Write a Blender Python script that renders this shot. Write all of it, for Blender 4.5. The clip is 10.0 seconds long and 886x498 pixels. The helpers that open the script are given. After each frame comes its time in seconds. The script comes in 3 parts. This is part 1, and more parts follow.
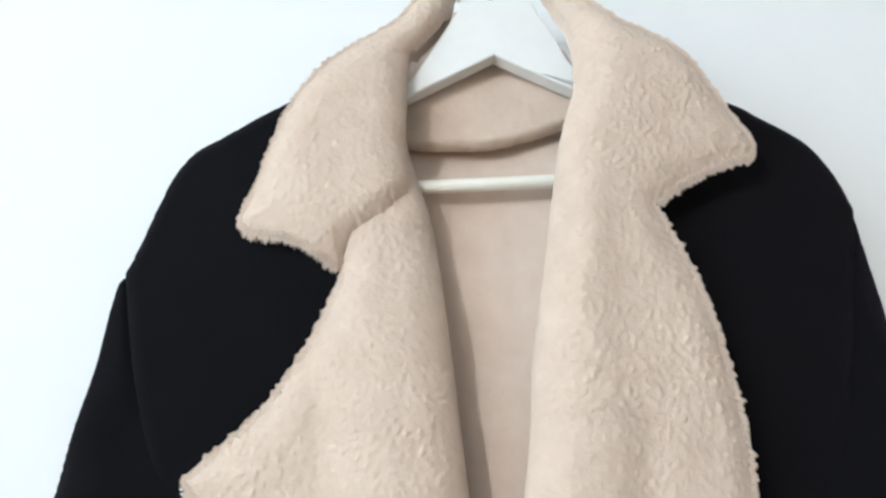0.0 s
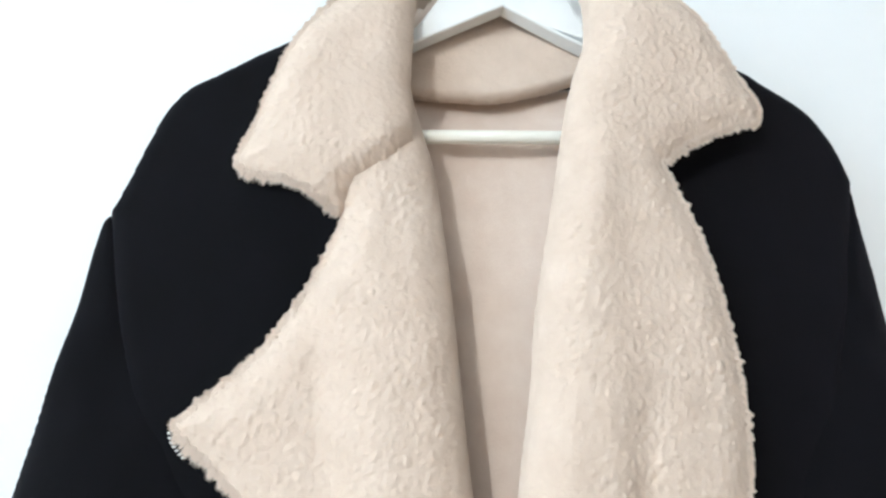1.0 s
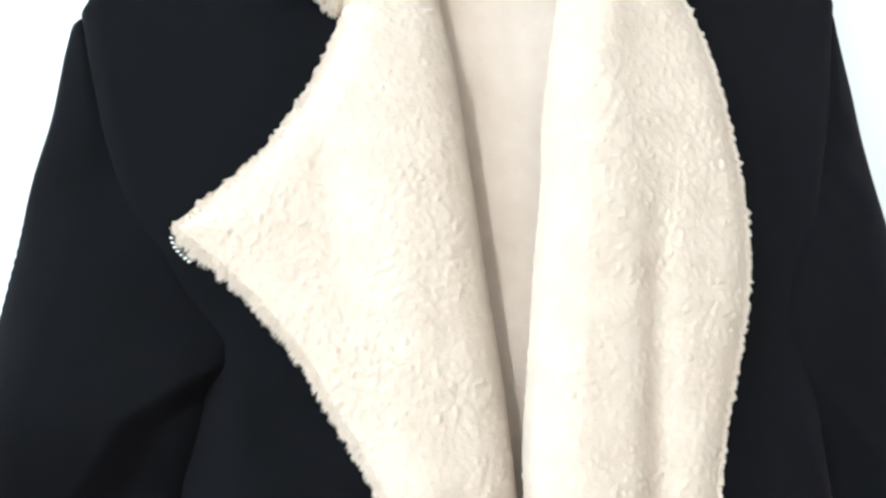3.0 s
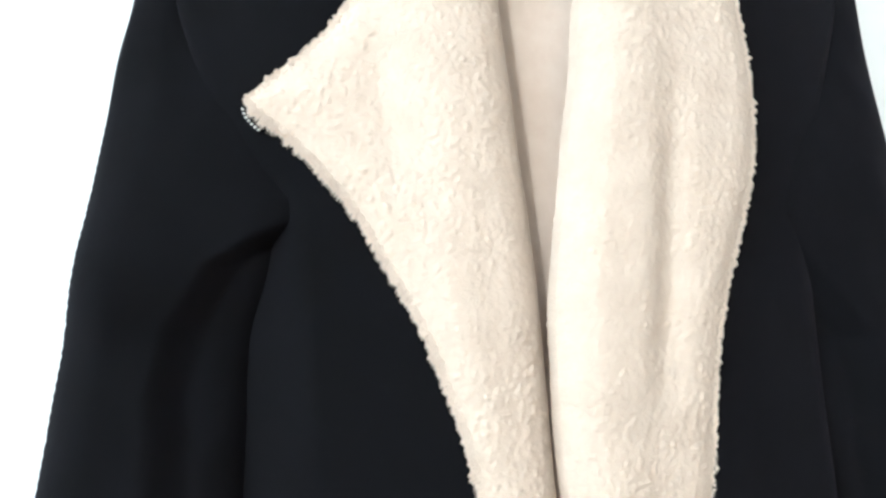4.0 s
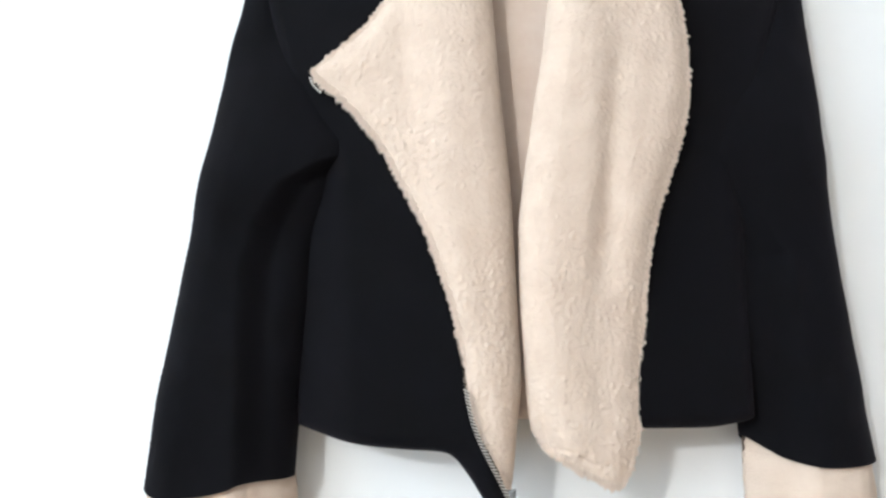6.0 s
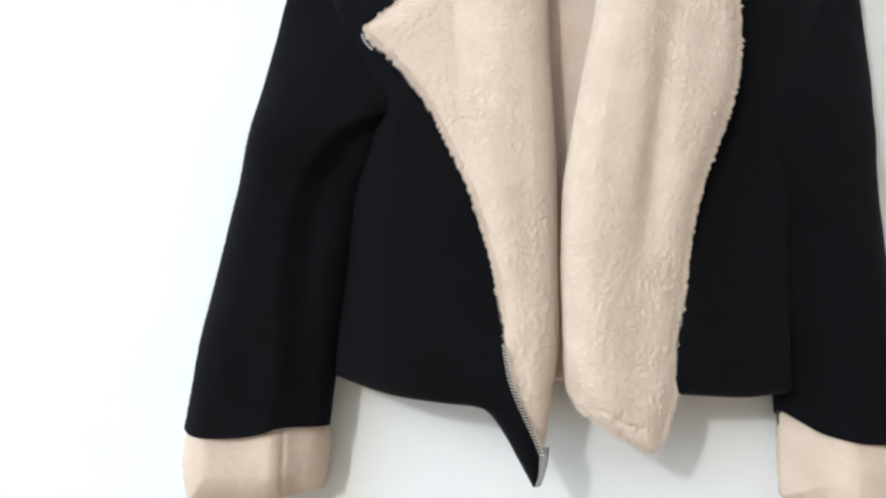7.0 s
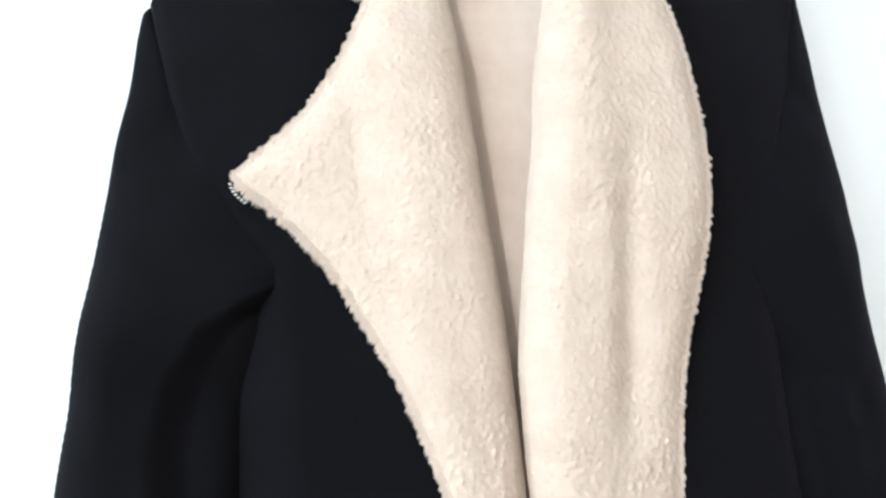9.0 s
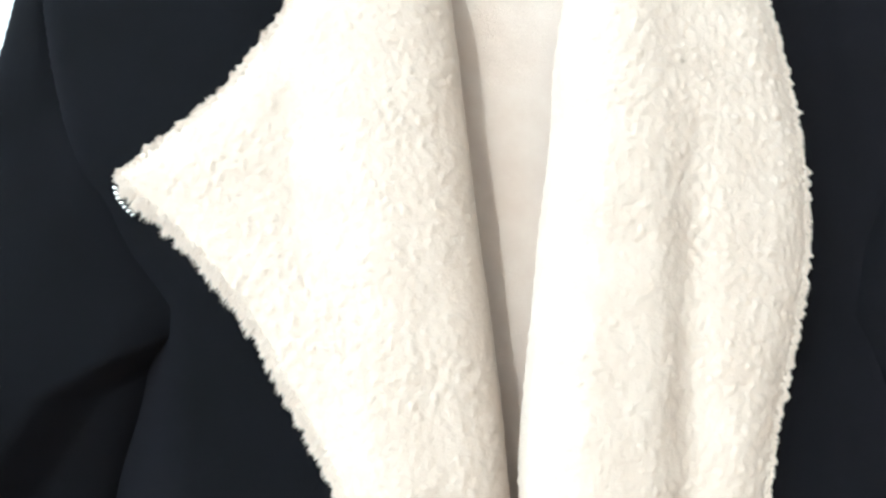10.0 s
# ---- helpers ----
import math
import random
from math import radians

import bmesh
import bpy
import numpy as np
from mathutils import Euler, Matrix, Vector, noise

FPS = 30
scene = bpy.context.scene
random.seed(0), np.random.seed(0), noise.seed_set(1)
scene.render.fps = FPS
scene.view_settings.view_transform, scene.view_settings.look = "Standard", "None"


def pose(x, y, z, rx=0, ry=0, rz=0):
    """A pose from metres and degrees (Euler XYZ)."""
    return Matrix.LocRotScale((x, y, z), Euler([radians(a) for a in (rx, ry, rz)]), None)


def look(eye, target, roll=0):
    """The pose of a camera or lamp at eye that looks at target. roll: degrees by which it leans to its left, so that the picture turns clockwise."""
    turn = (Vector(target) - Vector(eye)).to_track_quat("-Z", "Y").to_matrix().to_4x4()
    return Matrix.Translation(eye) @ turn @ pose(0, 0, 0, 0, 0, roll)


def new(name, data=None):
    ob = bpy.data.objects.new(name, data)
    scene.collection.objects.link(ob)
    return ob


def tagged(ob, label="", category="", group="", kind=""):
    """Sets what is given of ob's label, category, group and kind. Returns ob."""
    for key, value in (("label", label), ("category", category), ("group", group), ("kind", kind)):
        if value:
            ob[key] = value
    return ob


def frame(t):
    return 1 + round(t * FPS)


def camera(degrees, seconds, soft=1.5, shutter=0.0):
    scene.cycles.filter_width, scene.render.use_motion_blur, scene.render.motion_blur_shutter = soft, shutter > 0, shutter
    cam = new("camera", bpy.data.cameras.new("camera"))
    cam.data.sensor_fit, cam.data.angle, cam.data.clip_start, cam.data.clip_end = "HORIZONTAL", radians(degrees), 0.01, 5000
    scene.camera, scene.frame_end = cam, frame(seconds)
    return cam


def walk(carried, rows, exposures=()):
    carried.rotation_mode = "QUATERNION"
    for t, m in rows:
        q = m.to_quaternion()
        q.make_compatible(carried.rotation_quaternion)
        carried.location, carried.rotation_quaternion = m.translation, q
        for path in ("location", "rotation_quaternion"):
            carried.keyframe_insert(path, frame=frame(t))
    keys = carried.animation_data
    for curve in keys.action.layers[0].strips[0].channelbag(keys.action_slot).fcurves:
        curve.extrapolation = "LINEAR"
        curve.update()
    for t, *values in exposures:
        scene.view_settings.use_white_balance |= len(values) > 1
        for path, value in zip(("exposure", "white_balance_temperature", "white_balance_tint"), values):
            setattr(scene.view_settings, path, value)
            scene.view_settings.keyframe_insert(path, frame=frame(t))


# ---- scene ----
cam = camera(65.0, 10.0, soft=2.5)
# seconds, place in metres, turn in degrees
ROWS = [
    (0, -0.0606, -0.4789, 1.3043, 108.14, 3.73, -2.08),
    (0.5, -0.0663, -0.4740, 1.2863, 107.70, 2.56, -2.72),
    (1, -0.0841, -0.4627, 1.2910, 106.38, 2.30, -5.72),
    (1.5, -0.1051, -0.4631, 1.2738, 105.60, 2.12, -7.79),
    (2, -0.1198, -0.4442, 1.2550, 101.24, 3.07, -10.50),
    (2.2, -0.1254, -0.4295, 1.2466, 99.73, 4.22, -10.79),
    (3.3, -0.1343, -0.4386, 1.2179, 99.34, 4.60, -11.55),
    (3.5, -0.1420, -0.4478, 1.1982, 99.30, 3.55, -10.35),
    (4, -0.1591, -0.4685, 1.1754, 96.48, 3.66, -10.95),
    (4.5, -0.1259, -0.5454, 1.1718, 96.69, 2.52, -7.80),
    (5, -0.1091, -0.5920, 1.1307, 96.63, 1.19, -5.26),
    (5.5, -0.1073, -0.6220, 1.1102, 97.58, 1.41, -4.35),
    (5.7, -0.1028, -0.6263, 1.0912, 97.36, 1.21, -3.13),
    (6.8, -0.1083, -0.6336, 1.0815, 98.32, 0.10, -0.48),
    (7, -0.1195, -0.6312, 1.0541, 97.31, -1.69, -0.53),
    (7.5, -0.1294, -0.6182, 1.0742, 95.74, -1.00, -2.31),
    (8, -0.1237, -0.6111, 1.1134, 96.87, 1.21, -3.36),
    (8.5, -0.1211, -0.5561, 1.1369, 97.96, 2.20, -5.26),
    (9, -0.1393, -0.5051, 1.1902, 98.64, 5.29, -9.52),
    (9.5, -0.1291, -0.4446, 1.1894, 99.39, 5.08, -10.70),
    (10, -0.0872, -0.3777, 1.2172, 100.69, 2.82, -6.92),
]
EXPOSURES = [(0.0, -0.70, 6420, 8), (1.0, -0.50, 6280, 7), (1.5, -0.54, 6220, 7), (2.0, -0.22, 6050, 4), (3.5, -0.06, 6200, 1), (4.0, -0.13, 6270, 4), (4.5, -0.18, 6350, 7), (5.0, -0.34, 6400, 9),
             (5.5, -0.36, 6430, 10), (7.0, -0.60, 6620, 9), (7.5, -0.66, 6670, 9), (8.0, -0.54, 6520, 10), (8.5, -0.36, 6500, 9), (9.0, -0.24, 6280, 7), (9.5, -0.06, 6100, 4), (10.0, 0.02, 5950, 0)]
walk(cam, [(t, pose(*row)) for t, *row in ROWS], EXPOSURES)

from mathutils.geometry import delaunay_2d_cdt

# ---- light ----
world = bpy.data.worlds.new("world")
scene.world = world
world.use_nodes = True
sky = world.node_tree.nodes.new("ShaderNodeTexSky")
sky.sky_type, sky.sun_disc = "NISHITA", False
sky.sun_elevation, sky.sun_rotation = radians(40), radians(200)
world.node_tree.links.new(sky.outputs[0], world.node_tree.nodes["Background"].inputs[0])
world.node_tree.nodes["Background"].inputs[1].default_value = 0.1


def area_lamp(name, where, size_x, size_y, power, colour):
    data = bpy.data.lights.new(name, "AREA")
    data.shape, data.size, data.size_y, data.energy, data.color = "RECTANGLE", size_x, size_y, power, colour
    ob = new(name, data)
    ob.matrix_world = where
    return ob


# daylight in the window's opening
area_lamp("window_daylight", look((-2.14, -1.55, 1.65), (0.0, -1.2, 1.3)), 1.1, 1.3, 50.0, (0.56, 0.80, 1.0))
# main light from the upper left: an unseen source, added to cast the shadows
LAMP = (-1.85, -2.9, 2.05)
data = bpy.data.lights.new("key_light", "POINT")
data.energy, data.color, data.shadow_soft_size = 246.0, (0.915, 0.965, 0.99), 0.10
new("key_light", data).location = LAMP


# ---- materials ----
def material(name):
    m = bpy.data.materials.new(name)
    m.use_nodes = True
    return m, m.node_tree, m.node_tree.nodes["Principled BSDF"]


def node(tree, kind, **values):
    n = tree.nodes.new(kind)
    for key, value in values.items():
        n.inputs[key].default_value = value
    return n


def varied(name, dark, light, scale, rough, bump_scale, bump, sheen=0.0, metal=0.0, fine=0.0, fine_scale=3000.0):
    """Two colours mixed by a coarse and a fine noise, with relief from a third."""
    m, tree, bsdf = material(name)
    place = tree.nodes.new("ShaderNodeTexCoord")
    big = node(tree, "ShaderNodeTexNoise", Scale=scale, Detail=6.0, Roughness=0.62)
    ramp = tree.nodes.new("ShaderNodeValToRGB")
    ramp.color_ramp.elements[0].position, ramp.color_ramp.elements[1].position = 0.3, 0.7
    ramp.color_ramp.elements[0].color, ramp.color_ramp.elements[1].color = (*dark, 1), (*light, 1)
    small = node(tree, "ShaderNodeTexNoise", Scale=bump_scale, Detail=4.0, Roughness=0.6)
    relief = node(tree, "ShaderNodeBump", Strength=bump, Distance=0.001)
    for n in (big, small):
        tree.links.new(place.outputs["Object"], n.inputs["Vector"])
    colour = ramp.outputs[0]
    if fine:
        speck = node(tree, "ShaderNodeTexNoise", Scale=fine_scale, Detail=2.0)
        tree.links.new(place.outputs["Object"], speck.inputs["Vector"])
        mix = tree.nodes.new("ShaderNodeMix")
        mix.data_type, mix.blend_type = "RGBA", "OVERLAY"
        mix.inputs["Factor"].default_value = fine
        tree.links.new(ramp.outputs[0], mix.inputs["A"])
        tree.links.new(speck.outputs["Fac"], mix.inputs["B"])
        colour = mix.outputs["Result"]
    tree.links.new(big.outputs["Fac"], ramp.inputs[0])
    tree.links.new(small.outputs["Fac"], relief.inputs["Height"])
    tree.links.new(colour, bsdf.inputs["Base Color"])
    tree.links.new(relief.outputs[0], bsdf.inputs["Normal"])
    bsdf.inputs["Roughness"].default_value = rough
    bsdf.inputs["Metallic"].default_value = metal
    bsdf.inputs["Sheen Weight"].default_value = sheen
    bsdf.inputs["Sheen Roughness"].default_value = 0.6
    return m


FLEECE = varied("cream_fleece", (0.57, 0.445, 0.357), (0.65, 0.522, 0.43), 45.0, 0.95, 600.0, 0.55, sheen=0.12)
LINING = varied("cream_lining", (0.66, 0.51, 0.42), (0.72, 0.58, 0.49), 60.0, 0.95, 1200.0, 0.5, sheen=0.1)
SUEDE = varied("black_suede", (0.0009, 0.0009, 0.0013), (0.0021, 0.0020, 0.0031), 30.0, 0.9, 2500.0, 0.35, sheen=0.020, fine=0.4)
SUEDE.node_tree.nodes["Principled BSDF"].inputs["Sheen Tint"].default_value = (0.84, 0.69, 1.0, 1)
SUEDE.node_tree.nodes["Principled BSDF"].inputs["Specular IOR Level"].default_value = 0.12

# hairs coloured lighter than the fleece, to offset the shade among them
HAIR = varied("cream_fleece_hair_lightened", (0.69, 0.565, 0.475), (0.77, 0.645, 0.55), 45.0, 0.95, 900.0, 0.0, sheen=0.1)
TAPE = varied("black_tape", (0.012, 0.012, 0.013), (0.02, 0.02, 0.021), 200.0, 0.8, 3000.0, 0.5)
LINEN = varied("grey_tape_end", (0.22, 0.215, 0.21), (0.30, 0.295, 0.29), 300.0, 0.85, 2500.0, 0.4)
METAL = varied("zip_metal", (0.78, 0.76, 0.72), (0.92, 0.90, 0.87), 400.0, 0.3, 900.0, 0.2, metal=1.0)
CHROME = varied("hook_metal", (0.6, 0.6, 0.6), (0.75, 0.75, 0.75), 100.0, 0.2, 400.0, 0.1, metal=1.0)
PAINT = varied("hanger_paint", (0.78, 0.78, 0.77), (0.84, 0.84, 0.83), 25.0, 0.35, 160.0, 0.12)
BAR_PAINT = varied("bar_paint", (0.83, 0.79, 0.70), (0.88, 0.845, 0.76), 40.0, 0.4, 160.0, 0.1)
PLASTER = varied("white_wall_paint", (0.80, 0.81, 0.815), (0.84, 0.845, 0.85), 3.0, 0.9, 420.0, 0.12)
CEILING = varied("ceiling_paint", (0.80, 0.80, 0.79), (0.84, 0.84, 0.83), 2.0, 0.9, 300.0, 0.1)
BOARDS = varied("floor_wood", (0.22, 0.14, 0.08), (0.36, 0.24, 0.14), 7.0, 0.5, 80.0, 0.2)
WHITE = varied("frame_paint", (0.78, 0.78, 0.78), (0.83, 0.83, 0.83), 10.0, 0.4, 200.0, 0.05)
# glowing glass for the added, unseen lamp
GLOW, tree, bsdf = material("added_lamp_glass")
bsdf.inputs["Base Color"].default_value = (0.85, 0.85, 0.82, 1)
bsdf.inputs["Emission Color"].default_value = (1, 0.93, 0.82, 1)
bsdf.inputs["Emission Strength"].default_value = 6.0
GLASS, tree, bsdf = material("window_glass")
bsdf.inputs["Transmission Weight"].default_value = 1.0
bsdf.inputs["Roughness"].default_value = 0.02


# ---- building helpers ----
def mesh_object(name, verts, faces, mat, parent=None, label="", smooth=True, hair=None, hair_from=0):
    data = bpy.data.meshes.new(name)
    data.from_pydata([tuple(map(float, v)) for v in verts], [], [tuple(map(int, f)) for f in faces])
    data.materials.append(mat)
    if smooth:
        data.polygons.foreach_set("use_smooth", [True] * len(data.polygons))
    if hair:
        data.materials.append(hair)
        data.polygons.foreach_set("material_index", [int(i >= hair_from) for i in range(len(data.polygons))])
    data.update()
    ob = new(name, data)
    if parent:
        ob.parent = parent
    if label:
        tagged(ob, label)
    return ob


def part(name, bm, mat, parent, label="", smooth=False):
    data = bpy.data.meshes.new(name)
    bmesh.ops.recalc_face_normals(bm, faces=bm.faces)
    bm.to_mesh(data)
    bm.free()
    data.materials.append(mat)
    if smooth:
        data.polygons.foreach_set("use_smooth", [True] * len(data.polygons))
    ob = new(name, data)
    if parent:
        ob.parent = parent
    if label:
        tagged(ob, label)
    return ob


def box(bm, x0, x1, y0, y1, z0, z1, bevel=0.0):
    m = Matrix.LocRotScale(((x0 + x1) / 2, (y0 + y1) / 2, (z0 + z1) / 2), None, (x1 - x0, y1 - y0, z1 - z0))
    made = bmesh.ops.create_cube(bm, size=1.0, matrix=m)
    if bevel:
        edges = {e for v in made["verts"] for e in v.link_edges}
        bmesh.ops.bevel(bm, geom=list(edges), offset=bevel, segments=2, affect="EDGES", profile=0.5)
    return bm


def tube(bm, points, radius, sides=12):
    """A round bar along the points."""
    rings = []
    for i, p in enumerate(points):
        a, b = Vector(points[max(i - 1, 0)]), Vector(points[min(i + 1, len(points) - 1)])
        q = (b - a).normalized().to_track_quat("Z", "Y")
        rings.append([bm.verts.new(Vector(p) + q @ Vector((radius * math.cos(k * math.tau / sides), radius * math.sin(k * math.tau / sides), 0)))
                      for k in range(sides)])
    for a, b in zip(rings, rings[1:]):
        for k in range(sides):
            bm.faces.new((a[k], a[(k + 1) % sides], b[(k + 1) % sides], b[k]))
    bm.faces.new(rings[0])
    bm.faces.new(rings[-1])
    return bm


def smoothstep(a, b, x):
    s = np.clip((x - a) / (b - a), 0, 1)
    return s * s * (3 - 2 * s)


def scatter(ix, iz, seed):
    """A fixed random number in 0..1 for each lattice point."""
    v = np.sin(ix * 127.1 + iz * 311.7 + seed * 74.7) * 43758.5453
    return v - np.floor(v)


def value_noise(x, z, size, seed):
    x, z = x / size, z / size
    ix, iz = np.floor(x), np.floor(z)
    fx, fz = x - ix, z - iz
    fx, fz = fx * fx * (3 - 2 * fx), fz * fz * (3 - 2 * fz)
    a, b = scatter(ix, iz, seed), scatter(ix + 1, iz, seed)
    c, d = scatter(ix, iz + 1, seed), scatter(ix + 1, iz + 1, seed)
    return (a + (b - a) * fx) * (1 - fz) + (c + (d - c) * fx) * fz


def nubs(x, z, size, seed):
    """Rounded clumps of pile: 1 in the middle of a clump, 0 between clumps."""
    x, z = x / size, z / size
    ix, iz = np.floor(x), np.floor(z)
    high = np.zeros(np.shape(x))
    for dx in (-1, 0, 1):
        for dz in (-1, 0, 1):
            px = ix + dx + scatter(ix + dx, iz + dz, seed)
            pz = iz + dz + scatter(ix + dx, iz + dz, seed + 5)
            tall = 0.6 + 0.6 * scatter(ix + dx, iz + dz, seed + 11)
            high = high + tall * np.exp(-((px - x) ** 2 + (pz - z) ** 2) / 0.11)
    return np.clip(high, 0, 1.5)


def spline(points, step):
    """A smooth line through the points, in even steps."""
    p = np.array(points, float)
    p = np.vstack([2 * p[0] - p[1], p, 2 * p[-1] - p[-2]])
    out = []
    for a, b, c, d in zip(p, p[1:], p[2:], p[3:]):
        n = max(2, int(np.linalg.norm(c - b) / step))
        t = np.linspace(0, 1, n, endpoint=False)[:, None]
        out.append(0.5 * (2 * b + (c - a) * t + (2 * a - 5 * b + 4 * c - d) * t * t + (3 * b - a - 3 * c + d) * t ** 3))
    return np.vstack(out + [p[-2:-1]])


def outline(pieces, step):
    """A closed line in metres out of smooth pieces in centimetres that meet in corners."""
    lines = [spline([(x / 100, z / 100) for x, z in q], step) for q in pieces]
    line = np.vstack([q[:-1] for q in lines])
    keep = np.linalg.norm(line - np.roll(line, 1, axis=0), axis=1) > step * 0.3
    return line[keep]


def inside_distance(x, z, line):
    """How far points lie inside a closed line (outside: minus)."""
    a, b = line, np.roll(line, -1, axis=0)
    d, ins = np.full(len(x), 9.0), np.zeros(len(x), bool)
    for (ax, az), (bx, bz) in zip(a, b):
        ex, ez = bx - ax, bz - az
        t = np.clip(((x - ax) * ex + (z - az) * ez) / (ex * ex + ez * ez + 1e-18), 0, 1)
        d = np.minimum(d, (x - ax - t * ex) ** 2 + (z - az - t * ez) ** 2)
        if az != bz:
            ins ^= ((az > z) != (bz > z)) & (x < ex * (z - az) / ez + ax)
    return np.where(ins, 1, -1) * np.sqrt(d)


def rounded(d, r):
    s = 1 - np.clip(d / r, 0, 1)
    return np.sqrt(np.clip(1 - s * s, 0, 1))


def soft_rim(d, r):
    s = 1 - np.clip(d / r, 0, 1)
    return 1 - s * s


JACKET_TOP = 1.55


def cloth(name, pieces, depth, mat, parent, step=0.0025, front=0.008, back=0.004, edge=0.008, pile=0.0, nub=0.0045,
          strands=0, fringe=0, strand=0.0022, seed=1, label="", flow=(0.0, -1.0), pad=None, bare=(), folds=()):
    """A padded cloth panel inside a closed outline, seen from the front (towards -y). depth(x, z) is its middle, front and back its
    padding, edge the radius of its rim; pile is the height of the fleece's clumps, strands the hairs in a square centimetre and
    fringe the hairs in a centimetre of the rim. pad is a longer outline for the rounding, where an end stays open like a tube; bare names the pieces of the outline with no hairs, folds those that roll back with no rim."""
    rng = np.random.default_rng(seed)
    line = outline(pieces, step)
    if pile:
        nxt, prv = np.roll(line, -3, axis=0), np.roll(line, 3, axis=0)
        t = nxt - prv
        t /= np.linalg.norm(t, axis=1)[:, None] + 1e-12
        turn = np.roll(line, -1, axis=0)
        area = np.sum(line[:, 0] * turn[:, 1] - turn[:, 0] * line[:, 1])
        out = np.stack([t[:, 1], -t[:, 0]], 1) * np.sign(area)
        loose = np.ones(len(line))
        for k in folds:
            fold = spline([(px / 100, pz / 100) for px, pz in pieces[k]], 0.001)
            loose = np.where(np.min(np.linalg.norm(line[:, None] - fold[None], axis=2), axis=1) < 0.003, 0.25, loose)
        line = line + out * loose[:, None] * (min(pile, 0.0008) * 2.0 * (nubs(line[:, 0], line[:, 1], nub * 0.85, seed) - 0.4))[:, None]
    lo, hi = line.min(0), line.max(0)
    gx, gz = np.meshgrid(np.arange(lo[0], hi[0], step), np.arange(lo[1], hi[1], step * 0.87))
    gx = gx + (np.arange(gx.shape[0]) % 2)[:, None] * step / 2
    gx, gz = gx.ravel(), gz.ravel()
    gx, gz = gx + rng.uniform(-0.12, 0.12, len(gx)) * step, gz + rng.uniform(-0.12, 0.12, len(gz)) * step
    keep = inside_distance(gx, gz, line) > step * 0.55
    x, z = np.concatenate([line[:, 0], gx[keep]]), np.concatenate([line[:, 1], gz[keep]])
    n = len(line)
    co, _, tris, *_ = delaunay_2d_cdt([Vector((a, b)) for a, b in zip(x, z)], [(i, (i + 1) % n) for i in range(n)], [], 1, 1e-7)
    co = np.array([tuple(c) for c in co])
    x, z = co[:, 0], co[:, 1]
    d = inside_distance(x, z, line)
    d = np.where(d < step * 0.2, 0, d)
    mid = depth(x, z)
    rim = d <= 0
    shape = rounded
    if pile:
        shape = soft_rim
    if pad:
        d = inside_distance(x, z, outline(pad, step * 2))
        rim &= d < step * 0.3
        d = np.where(rim, 0, np.maximum(d, 0))
    if folds:
        cut = np.vstack([spline([(px / 100, pz / 100) for px, pz in q], 0.001) for k, q in enumerate(pieces) if k not in folds])
        best = np.full(len(x), 9.0)
        for k in range(0, len(cut), 60):
            best = np.minimum(best, np.min((x[:, None] - cut[None, k:k + 60, 0]) ** 2 + (z[:, None] - cut[None, k:k + 60, 1]) ** 2, axis=1))
        d = np.where(rim & (np.sqrt(best) < 0.004), 0, np.maximum(np.sqrt(best), 0.0005))
        rim &= d == 0
    y = mid - (front(x, z) if callable(front) else front) * shape(d, edge)
    if pile:
        lumps = (0.9 * nubs(x + 0.0012 * value_noise(x, z, 0.004, seed + 3), z * 0.92, nub, seed) + 0.18 * value_noise(x * 0.8 - z * 0.6, z * 0.8 + x * 0.6, nub * 0.5, seed + 2)) * (0.3 + 0.55 * value_noise(x, z, 0.03, seed + 9) + 0.5 * np.exp(-d / 0.02))
        y = y - pile * np.clip(d / 0.004, 0.15, 1) * (lumps - 0.3)
    tris = np.array([t if np.cross(co[t[1]] - co[t[0]], co[t[2]] - co[t[0]]) > 0 else (t[0], t[2], t[1]) for t in tris])
    twin = np.where(rim, np.arange(len(x)), 0)
    inner = np.flatnonzero(~rim)
    twin[inner] = len(x) + np.arange(len(inner))
    verts = np.vstack([np.stack([x, y, z + JACKET_TOP], 1), np.stack([x, mid + back * shape(d, edge), z + JACKET_TOP], 1)[inner]])
    faces = np.vstack([tris, twin[tris][:, ::-1]])
    hairs, body = [], len(faces)
    if strands:
        p = verts[tris]
        size = np.linalg.norm(np.cross(p[:, 1] - p[:, 0], p[:, 2] - p[:, 0]), axis=1) / 2
        count = int(size.sum() * 1e4 * strands)
        pick = p[rng.choice(len(p), count, p=size / size.sum())]
        w = rng.dirichlet((1, 1, 1), count)
        root = (pick * w[:, :, None]).sum(1)
        swirl = math.tau * value_noise(root[:, 0], root[:, 2], 0.012, seed + 21) * 1.2
        way = np.stack([flow[0] + 0.7 * np.cos(swirl) + rng.normal(0, 0.45, count), -0.8 - rng.random(count) * 0.6,
                        flow[1] * 0.8 + 0.7 * np.sin(swirl) + rng.normal(0, 0.35, count)], 1)
        hairs.append((root + [0, 0.0003, 0], way, 0.7 * strand * rng.uniform(0.6, 1.2, count), 0.00009))
    if fringe:
        nxt = np.roll(line, -1, axis=0)
        t = nxt - line
        length = np.linalg.norm(t, axis=1)
        area = np.sum(line[:, 0] * nxt[:, 1] - nxt[:, 0] * line[:, 1])
        for k in bare:
            fold = spline([(px / 100, pz / 100) for px, pz in pieces[k]], 0.001)
            near = np.min(np.linalg.norm(line[:, None] - fold[None], axis=2), axis=1) < 0.003
            length = np.where(near, 0, length)
        count = int(length.sum() * 100 * fringe)
        pick = rng.choice(len(line), count, p=length / length.sum())
        s = rng.random(count)[:, None]
        wide = np.roll(line, -8, axis=0) - np.roll(line, 8, axis=0)
